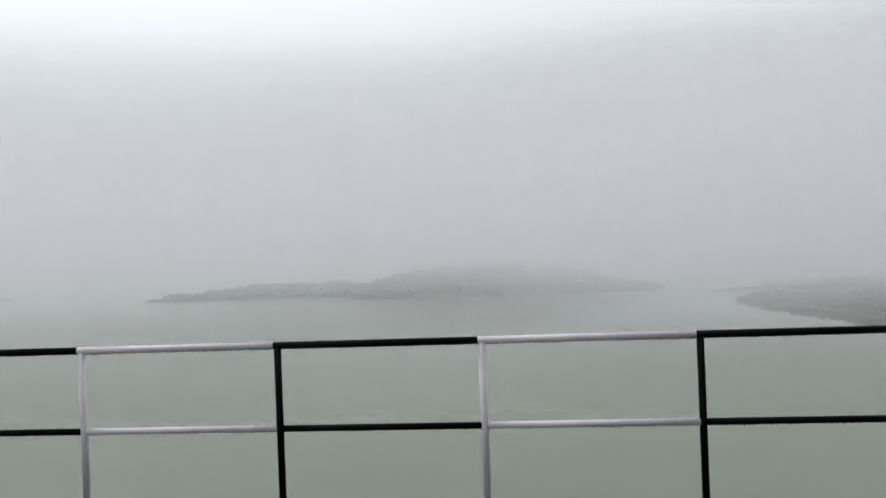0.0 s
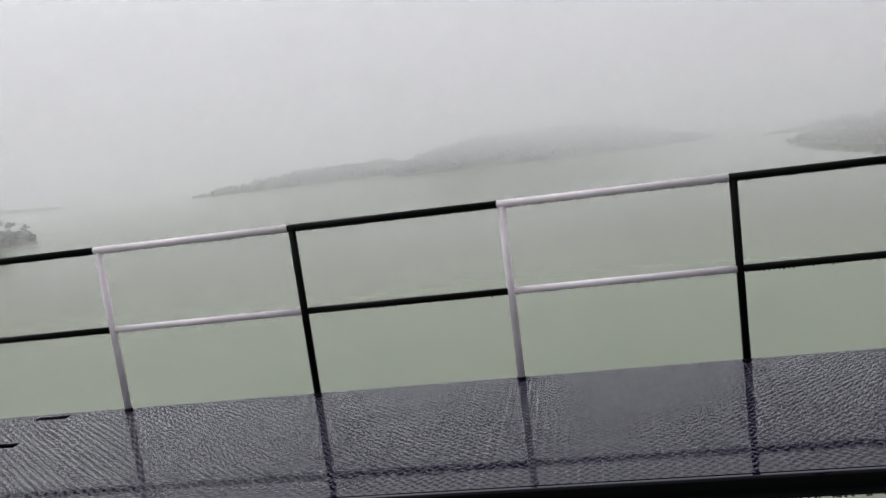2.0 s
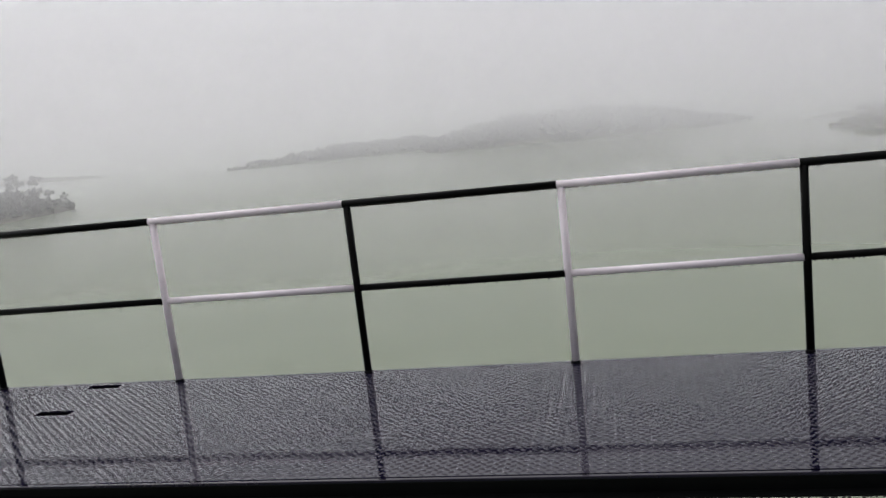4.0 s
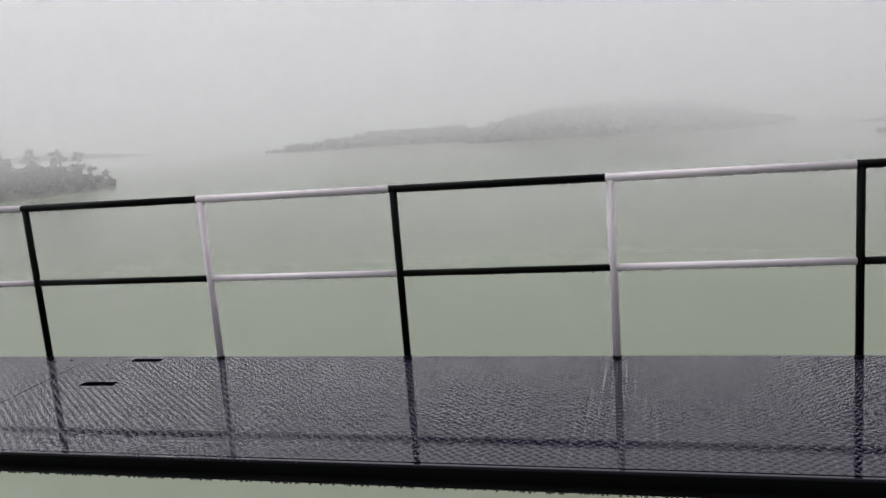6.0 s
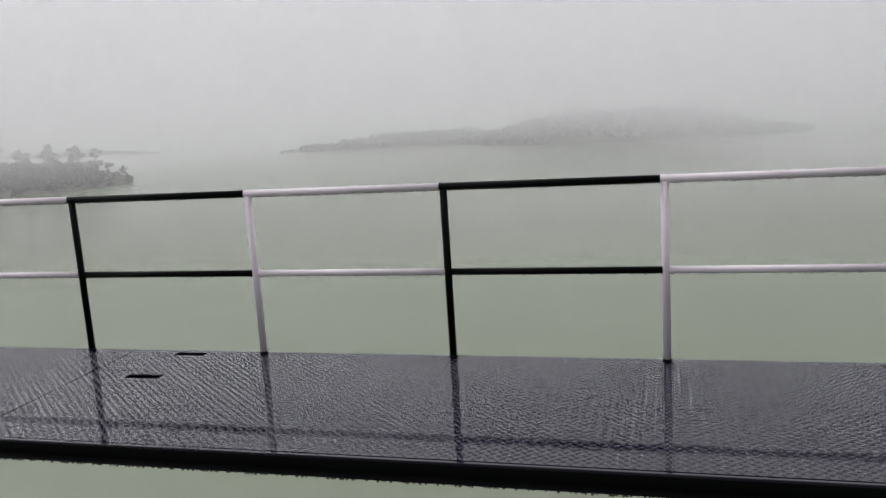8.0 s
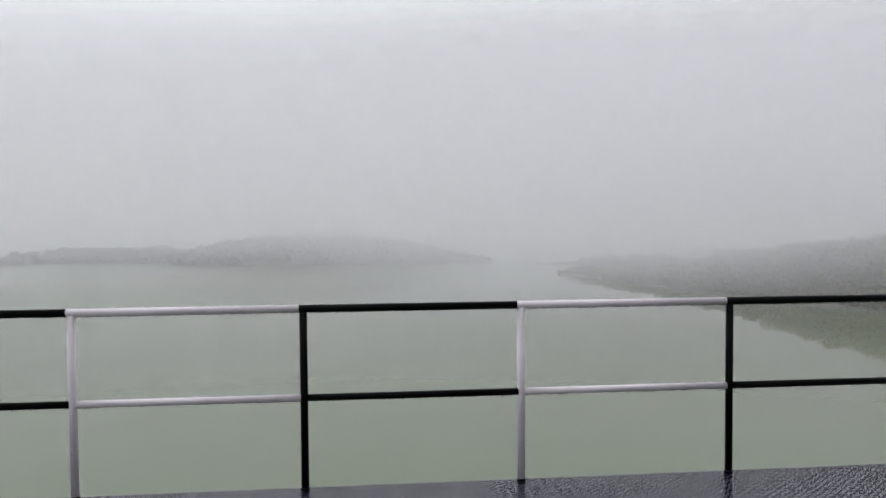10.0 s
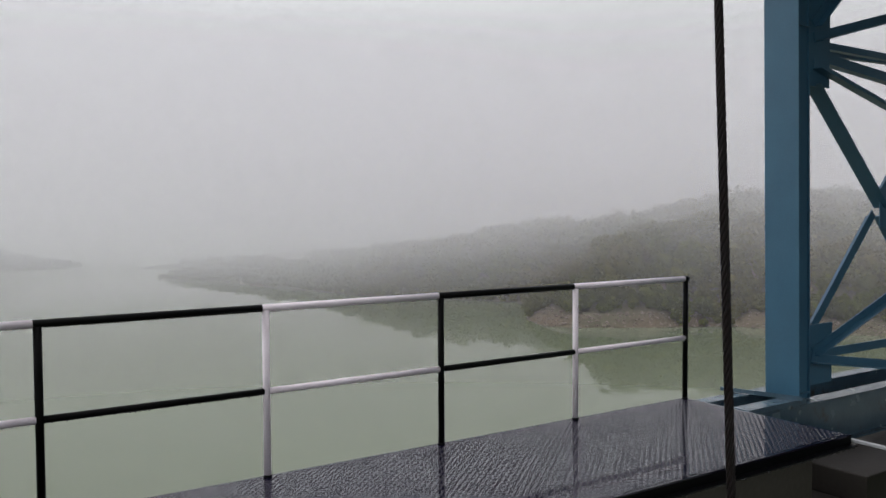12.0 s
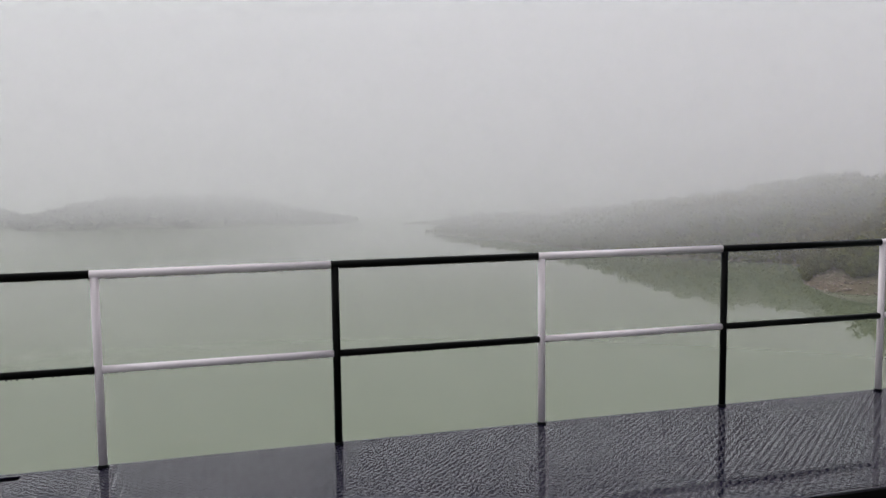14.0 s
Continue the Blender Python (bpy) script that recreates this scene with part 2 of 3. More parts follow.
rip = n.new("ShaderNodeTexNoise"); rip.inputs["Scale"].default_value = 4.0; rip.inputs["Detail"].default_value = 3
bp = n.new("ShaderNodeBump"); bp.inputs["Distance"].default_value = 0.006
l.new(geo.outputs["Position"], stretch.inputs["Vector"]); l.new(stretch.outputs[0], rip.inputs["Vector"])
lee = n.new("ShaderNodeVectorMath"); lee.operation = 'DISTANCE'; lee.inputs[1].default_value = (62, 60, W)   # calm in the lee of the hill
wind = n.new("ShaderNodeMapRange"); wind.interpolation_type = 'SMOOTHSTEP'
for k, v in (("From Min", 45), ("From Max", 105), ("To Min", 0.006), ("To Max", 1.0)):
    wind.inputs[k].default_value = v
l.new(geo.outputs["Position"], lee.inputs[0]); l.new(lee.outputs["Value"], wind.inputs["Value"]); l.new(wind.outputs[0], bp.inputs["Strength"])
l.new(rip.outputs["Fac"], bp.inputs["Height"]); l.new(bp.outputs[0], b.inputs["Normal"])
chop = n.new("ShaderNodeMapRange")                   # small wavelets blur the open water
chop.inputs["To Min"].default_value, chop.inputs["To Max"].default_value = 0.01, 0.24
l.new(wind.outputs[0], chop.inputs["Value"]); l.new(chop.outputs[0], b.inputs["Roughness"])


# ---- mesh helpers ----
def link_mesh(name, bm, mat, smooth=False):
    me = bpy.data.meshes.new(name)
    bm.normal_update()
    bm.to_mesh(me)
    bm.free()
    me.materials.append(mat)
    if smooth:
        me.shade_smooth()
    return new(name, me)


def part(name, bm, mat, parent, label="", smooth=False):
    ob = link_mesh(name, bm, mat, smooth)
    ob.parent = parent
    if label:
        ob["label"] = label
    return ob


def data_mesh(name, verts, faces, mat, parent=None, smooth=False):
    me = bpy.data.meshes.new(name)
    verts, faces = np.asarray(verts, dtype=np.float32), np.asarray(faces, dtype=np.int32)
    k = faces.shape[1]
    me.vertices.add(len(verts)); me.vertices.foreach_set("co", verts.ravel())
    me.loops.add(faces.size); me.loops.foreach_set("vertex_index", faces.ravel())
    me.polygons.add(len(faces)); me.polygons.foreach_set("loop_start", np.arange(0, faces.size, k, dtype=np.int32))
    me.update(calc_edges=True)
    me.validate()
    me.materials.append(mat)
    if smooth:
        me.shade_smooth()
    ob = new(name, me)
    ob.parent = parent
    return ob


def box(bm, x0, x1, y0, y1, z0, z1, bevel=0.0):
    made = bmesh.ops.create_cube(bm, size=1.0, matrix=Matrix.Translation(((x0 + x1) / 2, (y0 + y1) / 2, (z0 + z1) / 2)) @ Matrix.Diagonal((x1 - x0, y1 - y0, z1 - z0, 1)))
    if bevel:
        edges = list({e for v in made["verts"] for e in v.link_edges})
        bmesh.ops.bevel(bm, geom=edges, offset=bevel, segments=2, affect='EDGES', profile=0.6)
    return bm


def frame_of(a, b, up=(0, 0, 1)):
    a, b = Vector(a), Vector(b)
    w = (b - a).normalized()
    u = Vector(up).cross(w)
    u = u.normalized() if u.length > 1e-4 else Vector((1, 0, 0))
    return a, b, u, w.cross(u)


def sweep(bm, a, b, profile, up=(0, 0, 1)):
    """A straight bar from a to b with a closed profile of (across, upward) points."""
    a, b, u, v = frame_of(a, b, up)
    rings = [[bm.verts.new(p + u * s + v * t) for s, t in profile] for p in (a, b)]
    k = len(profile)
    for i in range(k):
        bm.faces.new((rings[0][i], rings[0][(i + 1) % k], rings[1][(i + 1) % k], rings[1][i]))
    bm.faces.new(rings[0][::-1]); bm.faces.new(rings[1])
    bmesh.ops.recalc_face_normals(bm, faces=bm.faces)
    return bm


def tube(bm, a, b, r, sides=16, r2=None):
    r2 = r if r2 is None else r2
    a, b, u, v = frame_of(a, b)
    rings = [[bm.verts.new(p + (u * math.cos(2 * math.pi * i / sides) + v * math.sin(2 * math.pi * i / sides)) * q) for i in range(sides)] for p, q in ((a, r), (b, r2))]
    for i in range(sides):
        bm.faces.new((rings[0][i], rings[0][(i + 1) % sides], rings[1][(i + 1) % sides], rings[1][i]))
    bm.faces.new(rings[0][::-1]); bm.faces.new(rings[1])
    bmesh.ops.recalc_face_normals(bm, faces=bm.faces)
    return bm


def angle_profile(leg, t):
    return [(0, 0), (leg, 0), (leg, t), (t, t), (t, leg), (0, leg)]


def channel_profile(depth, leg, t):
    d = depth / 2
    return [(0, -d), (leg, -d), (leg, -d + t), (t, -d + t), (t, d - t), (leg, d - t), (leg, d), (0, d)]


def beam_profile(height, width, t):
    h, w, k = height, width / 2, t / 2
    return [(-w, 0), (w, 0), (w, -t), (k, -t), (k, -h + t), (w, -h + t), (w, -h), (-w, -h), (-w, -h + t), (-k, -h + t), (-k, -t), (-w, -t)]


# ---- water, mist ----
bm = bmesh.new()
bmesh.ops.create_grid(bm, x_segments=8, y_segments=8, size=4000, matrix=Matrix.Translation((0, 0, W)))
tagged(link_mesh("water", bm, M_water), "calm murky green reservoir water under mist", "water", kind="structure")

FOG = [(32, 0.010), (46, 0.014), (58, 0.022), (63, 0.032), (69, 0.042), (76, 0.04), (84, 0.042), (92, 0.048), (100, 0.05), (108, 0.052), (116, 0.054), (125, 0.055),
       (135, 0.058), (146, 0.06), (158, 0.065), (171, 0.07), (186, 0.08), (202, 0.10), (220, 0.13), (245, 0.2)]
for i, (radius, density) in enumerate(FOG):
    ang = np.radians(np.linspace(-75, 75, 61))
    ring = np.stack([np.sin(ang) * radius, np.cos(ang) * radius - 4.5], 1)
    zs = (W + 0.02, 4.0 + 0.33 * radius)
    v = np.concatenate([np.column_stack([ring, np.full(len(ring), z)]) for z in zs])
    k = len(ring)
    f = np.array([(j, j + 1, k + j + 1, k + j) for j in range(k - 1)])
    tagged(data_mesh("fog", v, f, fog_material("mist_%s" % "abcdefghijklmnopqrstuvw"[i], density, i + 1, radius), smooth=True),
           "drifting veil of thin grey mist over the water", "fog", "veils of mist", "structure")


# ---- land ----
def edge_distance(px, py, poly):
    """Signed distance to a shoreline: positive inland."""
    d = np.full(px.shape, 1e9)
    inside = np.zeros(px.shape, bool)
    k = len(poly)
    for i in range(k):
        (ax, ay), (bx, by) = poly[i], poly[(i + 1) % k]
        t = np.clip(((px - ax) * (bx - ax) + (py - ay) * (by - ay)) / ((bx - ax) ** 2 + (by - ay) ** 2), 0, 1)
        d = np.minimum(d, np.hypot(px - ax - t * (bx - ax), py - ay - t * (by - ay)))
        cross = ((ay > py) != (by > py)) & (px < (bx - ax) * (py - ay) / (by - ay + 1e-12) + ax)
        inside ^= cross
    return np.where(inside, d, -d)


def lumps(px, py, seed):
    """Smooth unevenness of ground, about -1 to 1."""
    r = np.random.RandomState(seed)
    out = np.zeros(np.shape(px))
    for k in range(9):
        a, s = r.uniform(0, 6.28), r.uniform(0.04, 0.5)
        out = out + np.sin((px * math.cos(a) + py * math.sin(a)) * s + r.uniform(0, 6.28)) * 0.12 / (0.4 + s)
    return np.clip(out, -1, 1)


def slope_off(px, py, land):
    """The right hill sinks towards its spit, the far shore towards its east end."""
    if land["seed"] == 3:
        return 0.16 + 0.84 * np.clip((130 - py) / 55, 0, 1) ** 1.2
    if land["seed"] == 4:
        return 0.06 + 0.94 * np.clip((34 - px) / 30, 0, 1)
    if land["seed"] == 14:
        return 0.15 + 0.85 * np.clip((px + 102) / 26, 0, 1)
    return np.ones(np.shape(px))


def ground_height(px, py, land):
    d = edge_distance(px, py, land["shore"]) + (0.85 + lumps(px, py, land["seed"])) * land["ragged"]
    tall = slope_off(px, py, land)
    rise = np.where(d > 0, land["bank"] * np.clip(d / 1.5, 0, 1) + tall * land["height"] * (1 - np.exp(-(np.maximum(d, 0) / land["run"]) ** 1.5)), d * 0.5)
    return W + np.maximum(rise + np.where(d > 1, lumps(px, py, land["seed"] + 5) * land["rough"] * np.clip(d / 10, 0, 1), 0), -1.5), d


def land_mesh(name, land, step, label):
    xs = np.arange(land["box"][0], land["box"][1] + step, step)
    ys = np.arange(land["box"][2], land["box"][3] + step, step)
    gx, gy = np.meshgrid(xs, ys)
    z, _ = ground_height(gx, gy, land)
    v = np.column_stack([gx.ravel(), gy.ravel(), z.ravel()])
    w = len(xs)
    idx = np.arange(len(v)).reshape(gx.shape)
    f = np.column_stack([idx[:-1, :-1].ravel(), idx[:-1, 1:].ravel(), idx[1:, 1:].ravel(), idx[1:, :-1].ravel()])
    keep = (z.ravel()[f].max(1) > W - 1.2)
    return tagged(data_mesh(name, v, f[keep], land.get("cover", M_grass), smooth=True), label, "ground", kind="structure")


LAND = {
    "right": dict(shore=[(36.5, 140.5), (42.3, 126), (45.6, 110.5), (48.8, 98), (52, 88), (58.7, 79), (62.8, 72.7), (56, 64), (53, 59.5), (51, 54.8), (52.2, 52.4), (55.3, 50.2), (60, 47.4),
                         (64.2, 44.6), (66, 38), (70, 33), (82, 22), (100, 0), (150, -30), (300, -30), (300, 250), (90, 215), (62, 172), (44, 158)],
                  box=(34, 302, -32, 252), seed=3, ragged=0.9, bank=0.5, height=9.4, run=19, rough=0.9, cover=M_soil),
    "spit": dict(shore=[(36.5, 167.8), (46.1, 164.0), (63.4, 164.9), (76.8, 182.2), (48.0, 174.5)], box=(32, 82, 159, 187), seed=8, ragged=0.8, bank=0.2, height=1.5, run=8, rough=0.3),
    "island": dict(shore=[(-37.9, 180.8), (-34.1, 178.0), (-18.0, 178.0), (-2.8, 174.7), (7.6, 176.1), (16.1, 175.6), (27.5, 178.9), (32.2, 186.5), (22.8, 213.1), (-28.4, 232.0), (-45.5, 203.6)], box=(-50, 37, 170, 237), seed=4, ragged=0.9, bank=0.3, height=4.6, run=18, rough=0.5),
    "island_low": dict(shore=[(-96.7, 196.0), (-87.2, 194.6), (-77.7, 195.5), (-64.5, 198.8), (-49.3, 195.1), (-37.9, 191.3), (-37.9, 210.2), (-66.4, 214.0), (-85.3, 204.5)],
                       box=(-102, -33, 186, 219), seed=14, ragged=0.5, bank=0.3, height=3.4, run=8, rough=0.2),
    "left": dict(shore=[(-91.2, 125.9), (-89.3, 121.3), (-90.2, 113.8), (-91.6, 107.2), (-98.2, 102.6), (-116.9, 96.0), (-177.7, 93.2), (-177.7, 154.0), (-130.9, 147.4), (-104.7, 134.3)],
                 box=(-183, -84, 88, 159), seed=6, ragged=0.8, bank=0.3, height=2.2, run=10, rough=0.4),
    "far_left": dict(shore=[(-154.8, 232.5), (-171.0, 234.4), (-192.8, 244.9), (-285.0, 248.7), (-285.0, 275.3), (-190.0, 258.2), (-166.2, 243.0)], box=(-290, -150, 228, 280), seed=7, ragged=0.9, bank=0.3, height=1.2, run=8, rough=0.3),
}
land_mesh("ground_right", LAND["right"], 1.6, "red-brown stony shore and wooded hillside in mist")
land_mesh("ground_spit", LAND["spit"], 1.2, "low muddy spit reaching into the reservoir")
land_mesh("ground_island", LAND["island"], 1.6, "low wooded far shore fading into mist")
land_mesh("ground_island_low", LAND["island_low"], 1.2, "thin low tongue of land with bushes in mist")
land_mesh("ground_left", LAND["left"], 1.2, "low peninsula with trees on the water")
land_mesh("ground_far_left", LAND["far_left"], 1.6, "thin far spit almost lost in mist")


def crown_points(rng, count, size):
    """Leaf clumps scattered over several uneven lobes."""
    lobes = rng.randint(4, 8)
    c = np.column_stack([rng.uniform(-0.55, 0.55, lobes), rng.uniform(-0.55, 0.55, lobes), rng.uniform(-0.45, 0.6, lobes)])
    rad = rng.uniform(0.28, 0.5, lobes)
    pick = rng.randint(0, lobes, count)
    d = rng.normal(size=(count, 3)); d /= np.linalg.norm(d, axis=1)[:, None]
    return (c[pick] + d * (rad[pick] * rng.uniform(0.55, 1.05, count))[:, None]) * size


def leaf_quads(rng, pts, leaf):
    """A small bent four-cornered leaf clump at every point, turned at random."""
    k = len(pts)
    a = rng.normal(size=(k, 3)); a /= np.linalg.norm(a, axis=1)[:, None]
    q = rng.normal(size=(k, 3)); q -= a * (a * q).sum(1)[:, None]; q /= np.linalg.norm(q, axis=1)[:, None]
    s = leaf * rng.uniform(0.6, 1.4, k)[:, None]
    nrm = np.cross(a, q) * s * 0.25
    corners = np.stack([pts - a * s, pts - q * s * 0.6 + nrm, pts + a * s, pts + q * s * 0.6 + nrm], 1).reshape(-1, 3)
    return corners, np.arange(4 * k).reshape(-1, 4)


bm = bmesh.new()
bmesh.ops.create_icosphere(bm, subdivisions=2, radius=1.0)
CORE_V = np.array([v.co for v in bm.verts])
CORE_F = np.array([[v.index for v in f.verts] for f in bm.faces])
bm.free()


def crown_core(rng, x, y, z, w, h):
    """The dense twiggy inside of a bush: an uneven lump that closes the gaps between its leaves."""
    v = CORE_V * rng.uniform(0.62, 1.0, (len(CORE_V), 1))
    return v * np.array([w * 0.6, w * 0.6, h * 0.38]) + np.array([x, y, z + h * 0.4])


def scatter_on(rng, land, count, x_range, y_range, inland, minimum=0.0):
    got = []
    while len(got) < count:
        x, y = rng.uniform(*x_range, 4000), rng.uniform(*y_range, 4000)
        z, d = ground_height(x, y, land)
        ok = (d > inland[0]) & (d < inland[1])
        got += list(zip(x[ok], y[ok], z[ok], d[ok]))
        if not ok.any():
            break
    return got[:count]


def woodland(name, land, count, x_range, y_range, inland, height, leaves, leaf, mat, label, seed, bare=None):
    rng = np.random.RandomState(seed)
    vs, fs, at = [], [], 0
    cores, core_faces = [], []
    for x, y, z, d in scatter_on(rng, land, count, x_range, y_range, inland):
        if bare and bare(x, y, d):
            continue
        h = rng.uniform(*height) * min(1.0, 0.42 + d / 18)
        h *= float(0.3 + 0.7 * min(1.0, 1.6 * slope_off(x, y, land)))
        w = h * rng.uniform(0.45, 0.75)
        p = crown_points(rng, leaves, np.array([w, w, h * 0.55])) + np.array([x, y, z + h * 0.5])
        v, f = leaf_quads(rng, p, leaf)
        vs.append(v); fs.append(f + at); at += len(v)
        core_faces.append(CORE_F + len(cores) * len(CORE_V)); cores.append(crown_core(rng, x, y, z, w, h))
    wood = tagged(data_mesh(name, np.concatenate(vs), np.concatenate(fs), mat), label, "trees", kind="stuff")
    tagged(data_mesh("twigs", np.concatenate(cores), np.concatenate(core_faces), mat, wood), kind="stuff")
    return wood


def bare_shore(x, y, d):
    """The stony point and the open bank stay free of trees."""
    return (44 < x < 60 and y < 60 and d < 2.8) or (y < 45 and d < 2.4)


woodland("woodland_right", LAND["right"], 2300, (40, 150), (0, 145), (1.0, 60), (2.4, 4.4), 260, 0.24, M_leaf, "dense olive green scrub woodland on a misty hillside", 11, bare_shore)
woodland("shore_bushes_right", LAND["right"], 1700, (36, 100), (25, 142), (0.0, 5.0), (1.2, 2.6), 120, 0.15, M_leaf, "low bushes hanging over the water's edge", 18, bare_shore)
woodland("undergrowth_right", LAND["right"], 1500, (40, 130), (20, 130), (0.5, 36), (1.2, 2.4), 110, 0.17, M_leaf, "low bushes between the hillside trees", 12, bare_shore)
woodland("woodland_island_low", LAND["island_low"], 420, (-100, -34), (188, 218), (0.0, 30), (0.9, 2.0), 90, 0.3, M_leaf_dark, "low bushes on a thin tongue of land in mist", 17)
woodland("woodland_island", LAND["island"], 620, (-48, 34), (172, 234), (0.0, 60), (1.6, 3.0), 90, 0.4, M_leaf_dark, "low grey-green trees along a far shore in mist", 13)
woodland("woodland_spit", LAND["spit"], 30, (46, 78), (160, 186), (1.0, 30), (1.0, 2.0), 60, 0.35, M_leaf_dark, "few bushes on a misty spit", 14)
woodland("undergrowth_left", LAND["left"], 850, (-145, -86), (90, 142), (0.0, 26), (1.3, 2.6), 150, 0.2, M_leaf_dark, "dense bushes on a low peninsula", 15)
woodland("woodland_far_left", LAND["far_left"], 90, (-275, -154), (230, 272), (0.6, 30), (0.4, 0.9), 60, 0.2, M_leaf_dark, "faint line of far bushes in mist", 16)


def tree(x, y, z, h, seed, mat, label, group):
    """A tapered trunk, limbs and a crown of many small leaf clumps with gaps."""
    rng = np.random.RandomState(seed)
    root = new("tree")
    root.location = (x, y, z - 0.15)
    tagged(root, label, "tree", group)
    lean = Vector((rng.uniform(-0.12, 0.12), rng.uniform(-0.12, 0.12), 1.0)) * h
    bm = bmesh.new()
    mid = lean * 0.45
    tube(bm, (0, 0, 0), mid, 0.035 * h, 7, 0.022 * h)
    tube(bm, mid, lean * 0.92, 0.022 * h, 6, 0.006 * h)
    part("trunk", bm, M_bark, root, smooth=True)
    tips = []
    for _ in range(rng.randint(5, 8)):
        s = lean * rng.uniform(0.35, 0.8)
        a = rng.uniform(0, 6.28)
        e = s + Vector((math.cos(a), math.sin(a), rng.uniform(0.3, 0.9))) * h * rng.uniform(0.13, 0.25)
        bm = bmesh.new()
        tube(bm, s, e, 0.012 * h, 5, 0.004 * h)
        part("limb", bm, M_bark, root)
        tips.append(e)
    tips += [lean * 0.95, lean * 0.8]
    pts = []
    for e in tips:
        k = rng.randint(60, 90)
        d = rng.normal(size=(k, 3)); d /= np.linalg.norm(d, axis=1)[:, None]
        pts.append(np.array(e) + d * (h * 0.115 * rng.uniform(0.2, 1.0, k))[:, None] * np.array([1.1, 1.1, 0.7]))
    v, f = leaf_quads(rng, np.concatenate(pts), 0.02 * h + 0.06)
    data_mesh("crown", v, f, mat, root)
    return root


rng = np.random.RandomState(21)
LEFT_TREES = [(-90.9, 122.7, 2.4), (-92.2, 120.3, 2.9), (-92.6, 117.5, 5.2), (-94.0, 115.6, 5.5), (-95.8, 116.6, 5.0), (-97.2, 112.8, 4.8), (-99.1, 114.7, 5.5), (-101.0, 110.0, 5.0),
              (-102.9, 112.8, 4.6), (-105.7, 109.1, 5.7), (-108.5, 111.0, 5.3), (-111.3, 106.3, 5.2), (-115.0, 108.2, 5.9), (-94.4, 110.0, 3.3), (-118.7, 104.4, 5.5), (-91.4, 115.6, 3.1)]
for i, (x, y, h) in enumerate(LEFT_TREES):
    z, _ = ground_height(np.array([x]), np.array([y]), LAND["left"])
    tree(x, y, float(z[0]), h * 1.15, 100 + i, M_leaf_dark, "slender dark tree on a misty peninsula", "trees on the peninsula")
count = 0
for x, y, z, d in scatter_on(rng, LAND["right"], 120, (48, 110), (22, 95), (2.0, 16)):
    if not bare_shore(x, y, d - 1) and count < 34:
        tree(x, y, z, rng.uniform(1.6, 2.7), 200 + count, M_leaf, "olive green tree near the reservoir shore", "trees on the shore")
        count += 1
for i, (x, y, h) in enumerate([(-62.5, 198.5, 3.4), (-52, 196, 2.2), (-37.5, 182, 3.0), (-79.5, 196.5, 1.6)]):
    z, _ = ground_height(np.array([x]), np.array([y + 2]), LAND["island" if x > -45 else "island_low"])
    tree(x, y + 2, float(max(z[0], W)), h, 300 + i, M_leaf_dark, "lone tree on a far misty shore", "lone trees on the far shore")

# stones on the bare point
rng = np.random.RandomState(5)
bm = bmesh.new()
bmesh.ops.create_icosphere(bm, subdivisions=1, radius=1.0)
unit = np.array([v.co for v in bm.verts]); tri = np.array([[v.index for v in f.verts] for f in bm.faces])
bm.free()
vs, fs, at = [], [], 0
for x, y, z, d in scatter_on(rng, LAND["right"], 1100, (46, 84), (28, 64), (-0.1, 2.6)):
    s = rng.uniform(0.03, 0.13) * (1.8 if rng.uniform() > 0.93 else 1.0)
    v = unit * rng.uniform(0.7, 1.3, unit.shape) * np.array([s * 1.3, s, s * 0.75])
    a = rng.uniform(0, 6.28)
    v = v @ np.array([[math.cos(a), math.sin(a), 0], [-math.sin(a), math.cos(a), 0], [0, 0, 1]]) + np.array([x, y, z + s * 0.15])
    vs.append(v); fs.append(tri + at); at += len(v)
tagged(data_mesh("stones", np.concatenate(vs), np.concatenate(fs), M_rock), "broken grey-brown stones on a bare shore", "stones", kind="stuff")

# ---- platform ----
X0, X1, Y0, Y1 = -7.5, 4.88, -1.42, 0.035
SEAM = -2.15
SLOTS = [(-1.815, -1.60, -0.075, -0.012), (-1.865, -1.635, -0.515, -0.445)]
platform = tagged(new("service_platform"), "wet dark chequer-plate walkway platform on steel channels", "platform")


def plate_with_slots(bm, x0, x1, y0, y1, z0, z1, slots):
    xs = sorted({x0, x1, *[v for s in slots for v in s[:2]]})
    ys = sorted({y0, y1, *[v for s in slots for v in s[2:]]})
    grid = {}

    def vert(x, y, z):
        if (x, y, z) not in grid:
            grid[(x, y, z)] = bm.verts.new((x, y, z))
        return grid[(x, y, z)]

    def solid(i, j):
        if not (0 <= i < len(xs) - 1 and 0 <= j < len(ys) - 1):
            return False
        cx, cy = (xs[i] + xs[i + 1]) / 2, (ys[j] + ys[j + 1]) / 2
        return not any(s[0] < cx < s[1] and s[2] < cy < s[3] for s in slots)
    for i in range(len(xs) - 1):
        for j in range(len(ys) - 1):
            if not solid(i, j):
                continue
            a, b, c, d = xs[i], xs[i + 1], ys[j], ys[j + 1]
            bm.faces.new([vert(a, c, z1), vert(b, c, z1), vert(b, d, z1), vert(a, d, z1)])
            bm.faces.new([vert(a, d, z0), vert(b, d, z0), vert(b, c, z0), vert(a, c, z0)])
            for (p, q), (ni, nj) in (((((a, c), (b, c))), (i, j - 1)), (((b, c), (b, d)), (i + 1, j)), (((b, d), (a, d)), (i, j + 1)), (((a, d), (a, c)), (i - 1, j))):
                if not solid(ni, nj):
                    bm.faces.new([vert(*p, z0), vert(*q, z0), vert(*q, z1), vert(*p, z1)])
    return bm


FALL = math.tan(radians(0.27))                       # the plates drain towards the lake


